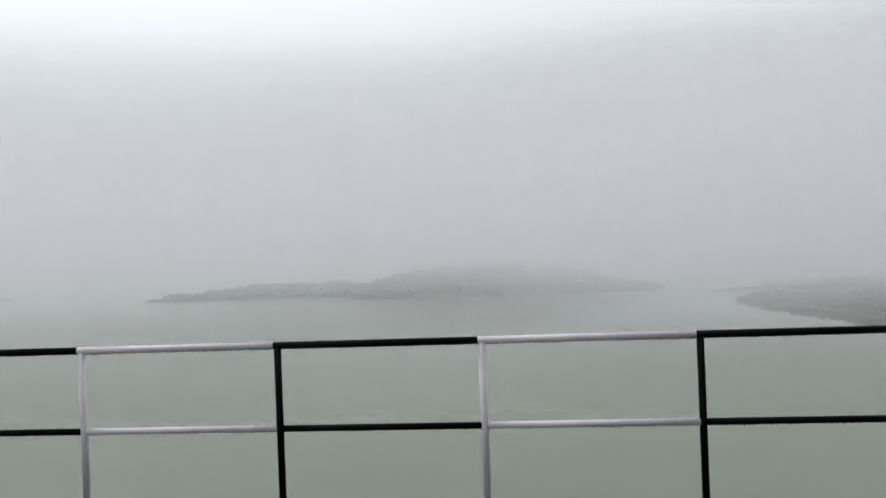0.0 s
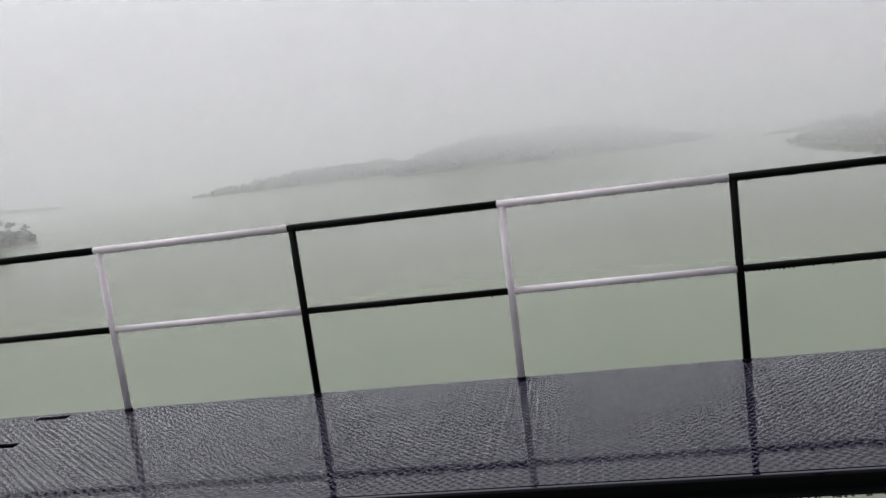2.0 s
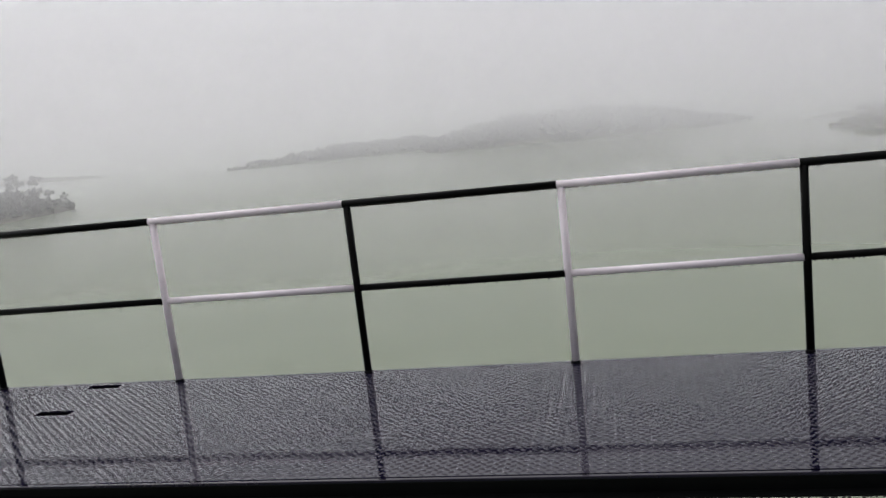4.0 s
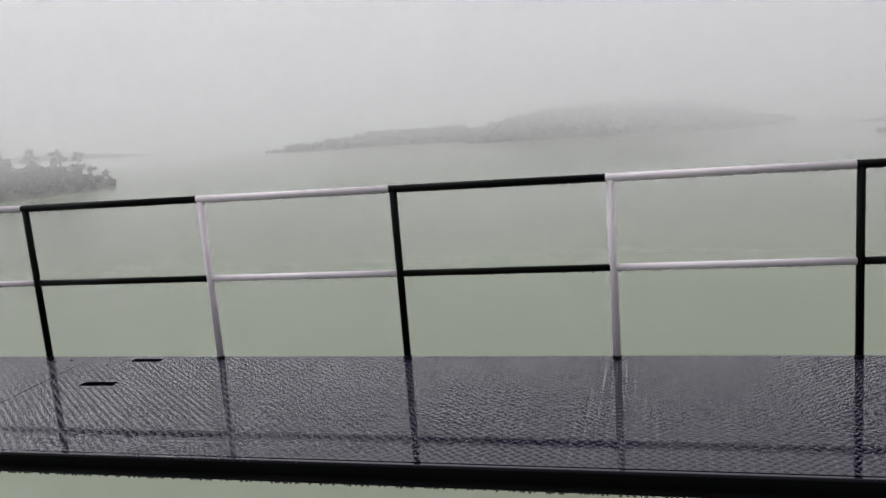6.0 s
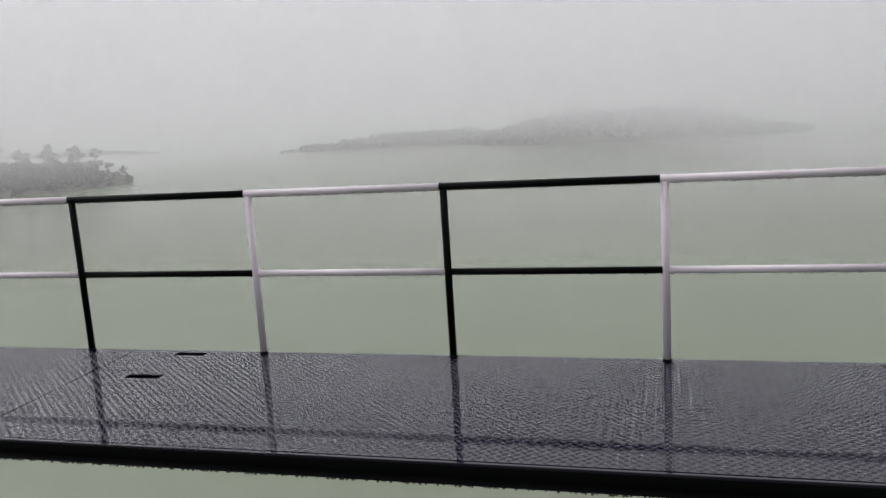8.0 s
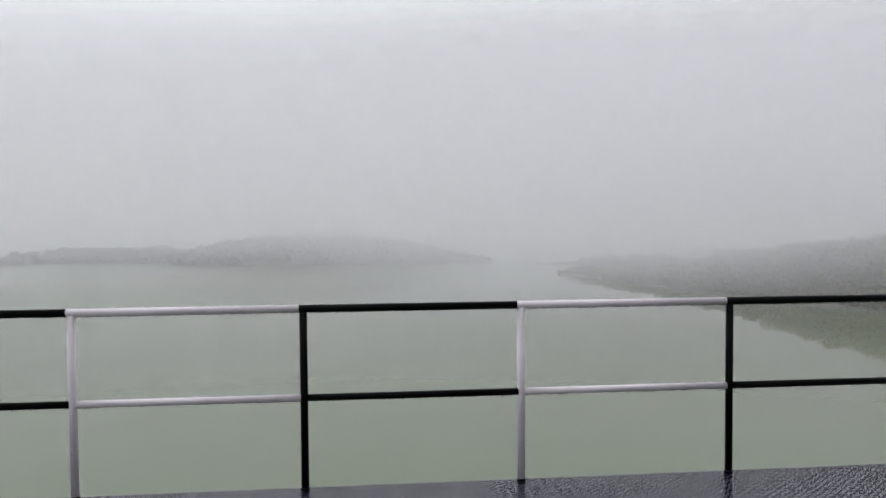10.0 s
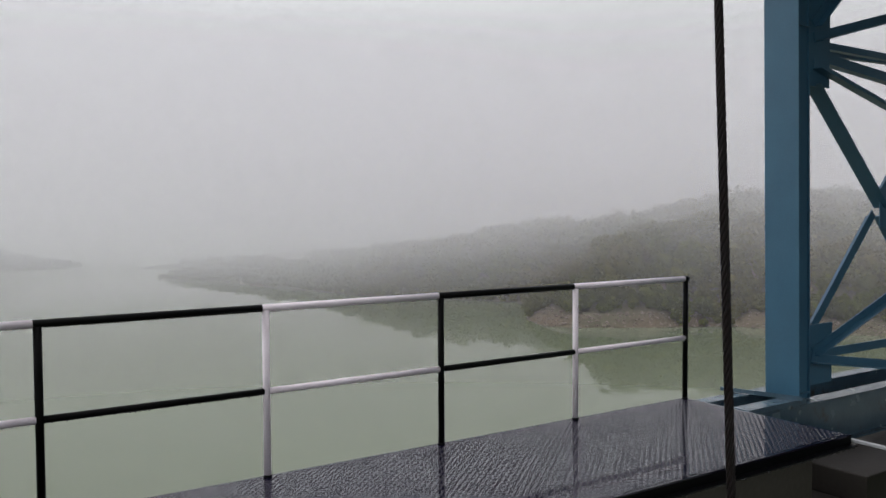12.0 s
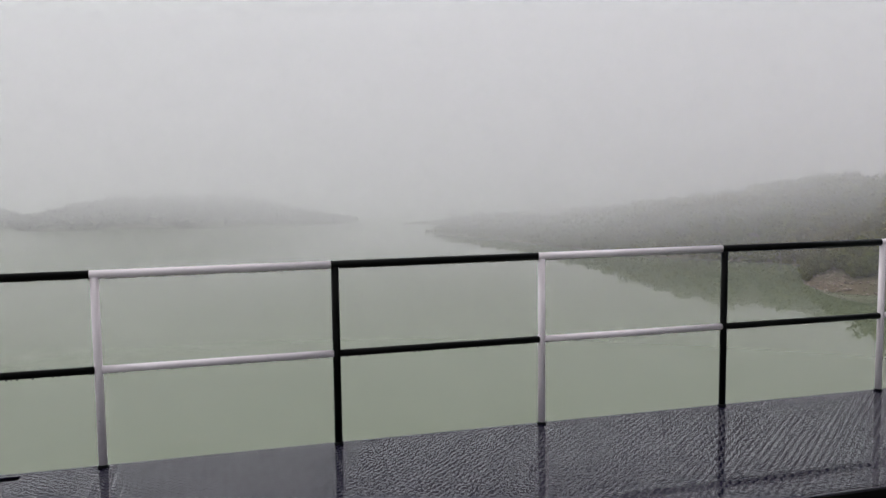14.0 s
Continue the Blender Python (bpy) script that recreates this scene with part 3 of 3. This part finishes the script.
def drain(ob):
    for v in ob.data.vertices:
        v.co.z += (Y1 - v.co.y) * FALL


drain(part("deck_plate", plate_with_slots(bmesh.new(), SEAM + 0.007, X1, Y0 + 0.034, Y1, -0.008, 0.0, SLOTS), M_deck, platform))
drain(part("deck_plate", plate_with_slots(bmesh.new(), X0, SEAM - 0.007, Y0 + 0.034, Y1, -0.008, 0.0, []), M_deck, platform))

# closed black box added under each slot to give it a shaded inside
for s in SLOTS:
    bm = bmesh.new()
    box(bm, s[0] - 0.02, s[1] + 0.02, s[2] - 0.015, s[3] + 0.015, -0.24, -0.22)
    box(bm, s[0] - 0.02, s[0] - 0.004, s[2] - 0.015, s[3] + 0.015, -0.22, -0.009)
    box(bm, s[1] + 0.004, s[1] + 0.02, s[2] - 0.015, s[3] + 0.015, -0.22, -0.009)
    box(bm, s[0] - 0.02, s[1] + 0.02, s[2] - 0.02, s[2] - 0.004, -0.22, -0.009)
    box(bm, s[0] - 0.02, s[1] + 0.02, s[3] + 0.004, s[3] + 0.02, -0.22, -0.009)
    part("slot_pocket", bm, M_edge, platform)
# black strip added under the seam so its gap looks shaded
bm = bmesh.new(); box(bm, SEAM - 0.03, SEAM + 0.03, Y0 + 0.07, Y1 - 0.04, -0.07, -0.04)
part("seam_backing", bm, M_edge, platform)
for x, y in ((-2.27, -0.04), (-1.99, -0.035), (-1.93, -0.14)):
    bm = bmesh.new(); tube(bm, (x, y, 0.0), (x, y, 0.006), 0.009, 6)
    part("bolt_head", bm, M_edge, platform)

# raised treads of the chequer plate: short lens-shaped bars, turned by turns
PITCH, ROW = 0.025, 0.044
gx, gy = np.meshgrid(np.arange(X0 + 0.02, X1 - 0.015, PITCH), np.arange(Y0 + 0.048, Y1 - 0.036, ROW))
ii, jj = np.meshgrid(np.arange(gx.shape[1]), np.arange(gx.shape[0]))
odd = (ii % 2).ravel()
cx, cy = gx.ravel(), gy.ravel() + odd * ROW / 2
keep = np.abs(cx - SEAM) > 0.014
for s in SLOTS:
    keep &= ~((cx > s[0] - 0.015) & (cx < s[1] + 0.015) & (cy > s[2] - 0.015) & (cy < s[3] + 0.015))
cx, cy, odd = cx[keep], cy[keep], odd[keep]
ang = np.where(odd, radians(36), radians(-36))
along, half_w, high = 0.0185, 0.0078, 0.0036
prof = np.array([(-along, 0, 0), (-along * 0.3, -half_w, 0), (along * 0.3, -half_w, 0), (along, 0, 0), (along * 0.3, half_w, 0), (-along * 0.3, half_w, 0),
                 (-along * 0.55, 0, high), (along * 0.55, 0, high)])
ca, sa = np.cos(ang)[:, None], np.sin(ang)[:, None]
v = np.stack([cx[:, None] + prof[:, 0] * ca - prof[:, 1] * sa, cy[:, None] + prof[:, 0] * sa + prof[:, 1] * ca, np.broadcast_to(prof[:, 2] + 0.0001, (len(cx), 8))], 2).reshape(-1, 3)
tri = np.array([(0, 1, 6), (1, 2, 7), (1, 7, 6), (2, 3, 7), (3, 4, 7), (4, 5, 6), (4, 6, 7), (5, 0, 6)])
f = (tri[None] + (np.arange(len(cx)) * 8)[:, None, None]).reshape(-1, 3)
treads = tagged(data_mesh("tread_pattern", v, f, M_tread, platform), kind="stuff")
drain(treads)

bm = bmesh.new(); sweep(bm, (X0, Y0, -0.045), (X1, Y0, -0.045), [(-0.05, -0.018), (0.006, -0.018), (0.006, 0.043), (0.0, 0.043), (0.0, -0.012), (-0.05, -0.012)])
part("edge_channel", bm, M_edge, platform, "black edge channel beaded with rain")
bm = bmesh.new(); box(bm, X0, X1, Y0 + 0.001, Y0 + 0.019, -0.012, 0.003, 0.003)
drain(part("edge_strip", bm, M_tread, platform, "wet rounded edge strip"))
bm = bmesh.new(); box(bm, X0, X1, Y0 + 0.012, Y0 + 0.05, -0.03, -0.014)
part("edge_ledge", bm, M_edge, platform)
bm = bmesh.new(); sweep(bm, (X0, Y1 - 0.03, -0.055), (X1, Y1 - 0.03, -0.055), channel_profile(0.09, 0.03, 0.006))
part("edge_channel", bm, M_edge, platform)
for i in range(11):
    x = X0 + 0.2 + i * 1.2
    bm = bmesh.new(); box(bm, x - 0.03, x + 0.03, Y0 + 0.07, Y1 - 0.04, -0.075, -0.009, 0.003)
    part("joist", bm, M_edge, platform)
# ---- handrail ----
POSTS = [4.85, 3.632, 2.432, 1.207, 0.0, -1.217, -2.466, -3.69, -4.91, -6.13, -7.35]
R_PIPE = 0.0215
rail = tagged(new("handrail"), "black and white banded pipe handrail with rain beads", "handrail")
for i, x in enumerate(POSTS):
    mat = M_black if i % 2 == 0 else M_white
    bm = bmesh.new(); tube(bm, (x, 0, 0.0), (x, 0, 1.0 - R_PIPE * 0.6), R_PIPE)
    post = part("post", bm, mat, rail, "black pipe post" if i % 2 == 0 else "white pipe post", True)
    bm = bmesh.new(); tube(bm, (x, 0, 0.0), (x, 0, 0.016), R_PIPE + 0.007, 16, R_PIPE + 0.001)
    part("weld_collar", bm, M_black, post, "", True)
for i in range(1, len(POSTS)):
    a, b = POSTS[i], POSTS[i - 1]
    mat = M_black if i % 2 == 0 else M_white
    bm = bmesh.new(); tube(bm, (a - 0.022, 0, 1.0), (b - 0.022 - 0.001, 0, 1.0), R_PIPE)
    part("top_rail", bm, mat, rail, "", True)
    bm = bmesh.new(); tube(bm, (a + R_PIPE * 0.8, 0, 0.51), (b - R_PIPE * 0.8, 0, 0.51), R_PIPE * 0.93)
    part("mid_rail", bm, mat, rail, "", True)
bm = bmesh.new(); tube(bm, (4.828, 0, 1.0), (4.875, 0, 1.0), R_PIPE + 0.001)
part("end_cap", bm, M_black, rail, "", True)

# beads of rain under the rails and the edge
bm = bmesh.new()
bmesh.ops.create_icosphere(bm, subdivisions=1, radius=1.0)
unit = np.array([v.co for v in bm.verts]); tri = np.array([[v.index for v in f.verts] for f in bm.faces])
bm.free()


def beads(name, parent, spots):
    rng = np.random.RandomState(9)
    vs, fs = [], []
    for i, (x, y, z) in enumerate(spots):
        s = rng.uniform(0.0034, 0.0068)
        vs.append(unit * np.array([s * 1.2, s, s * 1.2]) + np.array([x, y, z])); fs.append(tri + 12 * i)
    tagged(data_mesh(name, np.concatenate(vs), np.concatenate(fs), M_drop, parent, True), kind="stuff")


rng = np.random.RandomState(4)
spots = []
for z, gap in ((1.0 - R_PIPE, 1), (0.51 - R_PIPE * 0.93, 2)):
    x = -5.0
    while x < 4.8:
        spots.append((x, rng.uniform(-0.004, 0.002), z + 0.0005)); x += gap * rng.choice([0.011, 0.014, 0.02, 0.035])
beads("rain_bead", rail, spots)
spots = []
x = -5.0
while x < 4.85:
    spots.append((x, Y0 - 0.049 + rng.uniform(0, 0.004), -0.066)); x += rng.choice([0.012, 0.018, 0.026, 0.05])
beads("rain_bead", platform, spots)

# ---- hoist rope ----
rope = tagged(new("hoist_rope"), "thick twisted dark rusty steel wire rope", "rope")
BASE, UP = Vector((2.65, -2.108, 1.0)), Vector((0.034, 0.068, 1.0))
Z0, Z1, LAY, STRANDS = W - 0.3, 4.82, 0.30, 6
steps = int((Z1 - Z0) / LAY * 12)
for s in range(STRANDS):
    zz = np.linspace(Z0, Z1, steps + 1)
    ph = zz / LAY * 2 * math.pi + s * 2 * math.pi / STRANDS
    c = np.column_stack([BASE.x + UP.x * (zz - 1) + 0.0142 * np.cos(ph), BASE.y + UP.y * (zz - 1) + 0.0142 * np.sin(ph), zz])
    sides = 6
    a = np.arange(sides) * 2 * math.pi / sides
    ring = np.stack([np.cos(a) * 0.0078, np.sin(a) * 0.0078, np.zeros(sides)], 1)
    v = (c[:, None] + ring[None]).reshape(-1, 3)
    j, k = np.meshgrid(np.arange(steps), np.arange(sides), indexing="ij")
    k2 = (k + 1) % sides
    f = np.stack([j * sides + k, j * sides + k2, (j + 1) * sides + k2, (j + 1) * sides + k], 2).reshape(-1, 4)
    data_mesh("strand", v, f, M_rope, rope, True)

# ---- gantry ----
gantry = tagged(new("gate_gantry"), "blue painted steel gantry tower with angle bracing", "gantry")


def column(x, y0, y1):
    bm = bmesh.new(); box(bm, x, x + 0.012, y0, y1, -0.05, 4.79, 0.002)
    shaft = part("column", bm, M_blue, gantry)
    bm = bmesh.new(); box(bm, x + 0.198, x + 0.21, y0 + 0.035, y1, -0.05, 4.79, 0.002)
    part("cover_plate", bm, M_blue, shaft)
    bm = bmesh.new(); box(bm, x + 0.0125, x + 0.1975, y0 + 0.052, y0 + 0.064, -0.05, 4.79)
    part("web", bm, M_blue, shaft)
    for z in (0.0, 1.55, 3.1):
        bm = bmesh.new(); box(bm, x + 0.0125, x + 0.1975, y0 + 0.020, y0 + 0.0515, z, z + 0.01)
        part("stiffener", bm, M_blue, shaft)
    for ob in (shaft, *shaft.children):              # the tower leans a touch
        for v in ob.data.vertices:
            v.co.x, v.co.y = v.co.x - 0.0085 * v.co.z, v.co.y + 0.0105 * v.co.z
    return shaft


column(5.71, -0.48, -0.155)
column(8.3, -0.48, -0.155)
YB = -0.33
for x0, x1, z0, z1 in ((5.925, 6.235, 2.62, 3.6), (5.925, 6.33, 0.04, 0.57), (7.08, 7.34, 1.40, 1.76), (7.9, 8.29, 2.62, 3.6), (7.9, 8.29, 0.06, 0.56)):
    bm = bmesh.new(); box(bm, x0, x1, YB - 0.056, YB - 0.044, z0, z1, 0.002)
    part("gusset_plate", bm, M_blue, gantry)
BRACES = [((6.04, YB - 0.058, 0.30), (7.95, YB - 0.058, 0.96), 0.075), ((6.12, YB + 0.02, 0.42), (7.14, YB + 0.02, 1.50), 0.09), ((7.14, YB + 0.04, 1.58), (6.02, YB + 0.04, 2.64), 0.15),
          ((7.26, YB + 0.02, 1.50), (8.28, YB + 0.02, 0.42), 0.09), ((7.26, YB + 0.02, 1.66), (8.30, YB + 0.02, 2.70), 0.10),
          ((6.0, YB - 0.058, 0.24), (7.95, YB - 0.45, -0.02), 0.08), ((6.30, YB + 0.02, 0.24), (8.0, YB + 0.02, 0.24), 0.08),
          ((6.0, YB - 0.058, 3.12), (6.75, YB - 0.058, 3.80), 0.08), ((6.0, YB - 0.058, 2.99), (8.2, YB - 0.058, 3.57), 0.085),
          ((6.32, YB + 0.02, 2.98), (8.3, YB + 0.02, 2.98), 0.06), ((6.28, YB - 0.02, 2.84), (8.3, YB - 0.02, 2.68), 0.085), ((5.98, YB - 0.058, 2.76), (8.0, YB - 0.058, 2.28), 0.085), ((6.30, YB + 0.12, 2.95), (8.2, YB + 0.3, 3.05), 0.06)]
for a, b, leg in BRACES:
    if a[1] < YB - 0.05:                              # outer braces turn their lip away from the plate
        a, b = b, a
    bm = bmesh.new(); sweep(bm, a, b, angle_profile(leg, 0.009))
    part("brace", bm, M_blue, gantry)

girder = tagged(new("support_girder"), "blue-grey steel girder carrying the gantry column", "girder", "girders under the gantry")
bm = bmesh.new(); sweep(bm, (4.93, -0.48, -0.052), (11.0, -0.48, -0.052), beam_profile(0.40, 0.15, 0.014))
part("beam", bm, M_grey_blue, girder)
bm = bmesh.new(); box(bm, 4.93, 5.70, -0.555, -0.405, -0.051, -0.004, 0.003)
part("packing_plate", bm, M_grey_blue, girder)
girder2 = tagged(new("support_girder"), "dark steel girder beside the gantry column", "girder", "girders under the gantry")
bm = bmesh.new(); sweep(bm, (4.93, -0.08, -0.02), (11.0, -0.08, -0.02), beam_profile(0.40, 0.13, 0.014))
part("beam", bm, M_grey_blue, girder2)
bm = bmesh.new(); sweep(bm, (5.43, 0.10, -0.018), (5.56, -0.60, 0.0), angle_profile(0.035, 0.005))
tagged(link_mesh("loose_bar", bm, M_grey_blue), "loose pale steel bar lying across the girders", "bar")
bm = bmesh.new(); box(bm, 4.885, 4.92, -2.6, -1.32, -0.045, -0.025, 0.003)
tagged(link_mesh("steel_flat", bm, M_steel), "pale galvanised steel flat beside the platform", "bar")

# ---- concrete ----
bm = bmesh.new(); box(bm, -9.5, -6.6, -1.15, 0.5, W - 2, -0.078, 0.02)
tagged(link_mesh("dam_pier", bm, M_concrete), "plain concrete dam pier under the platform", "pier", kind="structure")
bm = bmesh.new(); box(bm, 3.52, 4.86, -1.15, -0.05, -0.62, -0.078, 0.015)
tagged(link_mesh("pier_cap", bm, M_concrete), "damp concrete pier cap under the platform, coloured dark for shade", "pier", kind="structure")
bm = bmesh.new(); box(bm, 3.5, 12.0, -1.2, 0.5, W - 2, -0.62, 0.02)
tagged(link_mesh("dam_pier", bm, M_concrete_shade), "concrete dam pier under the gantry, darkened for shade", "pier", kind="structure")
bm = bmesh.new(); box(bm, 5.32, 6.6, -1.29, -0.75, -0.62, -0.40, 0.015)
tagged(link_mesh("bearing_block", bm, M_concrete_shade), "weathered concrete bearing block on the pier, darkened for shade", "block")
# the second box is an unseen extension added to shade the bearing block
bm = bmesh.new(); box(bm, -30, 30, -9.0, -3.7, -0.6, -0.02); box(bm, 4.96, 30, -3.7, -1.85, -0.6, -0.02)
tagged(link_mesh("bridge_deck", bm, M_concrete), "plain concrete dam bridge deck with an unseen shading part added", "bridge", kind="structure")
# unseen slab added overhead to shade the pier, gantry and walkway
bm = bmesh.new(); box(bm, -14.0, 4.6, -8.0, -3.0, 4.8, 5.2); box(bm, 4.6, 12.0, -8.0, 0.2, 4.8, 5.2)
tagged(link_mesh("hoist_slab", bm, M_concrete), "plain unseen hoist bridge slab added overhead for shade", "slab", kind="structure")

# unseen wall added to keep eastern light off the gantry and pier
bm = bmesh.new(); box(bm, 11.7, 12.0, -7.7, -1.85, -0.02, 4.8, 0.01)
tagged(link_mesh("wall_east", bm, M_concrete), "plain unseen concrete wall added to cut light from the east", "wall", kind="structure")

# ---- drift on the water ----
rng = np.random.RandomState(31)
DRIFT = [(-24.0, 41.7, 14, 0.55), (-27.3, 34.7, 12, 0.45), (-18.0, 46.5, 6, 0.5), (-22.6, 33.3, 8, 0.7), (9.5, 36.2, 2, 0.1)]
pts = []
for cx, cy, n_bits, spread in DRIFT:
    pts.append(np.column_stack([rng.normal(cx, spread, n_bits), rng.normal(cy, spread * 0.5, n_bits), np.full(n_bits, W + 0.012)]))
pts = np.concatenate(pts)
v, f = leaf_quads(rng, pts, 0.07)
v[:, 2] = W + 0.006 + (v[:, 2] - W) * 0.12
tagged(data_mesh("floating_leaves", v, f, M_leaf_dark), "scattered dark leaves drifting on the water", "leaves", kind="stuff")
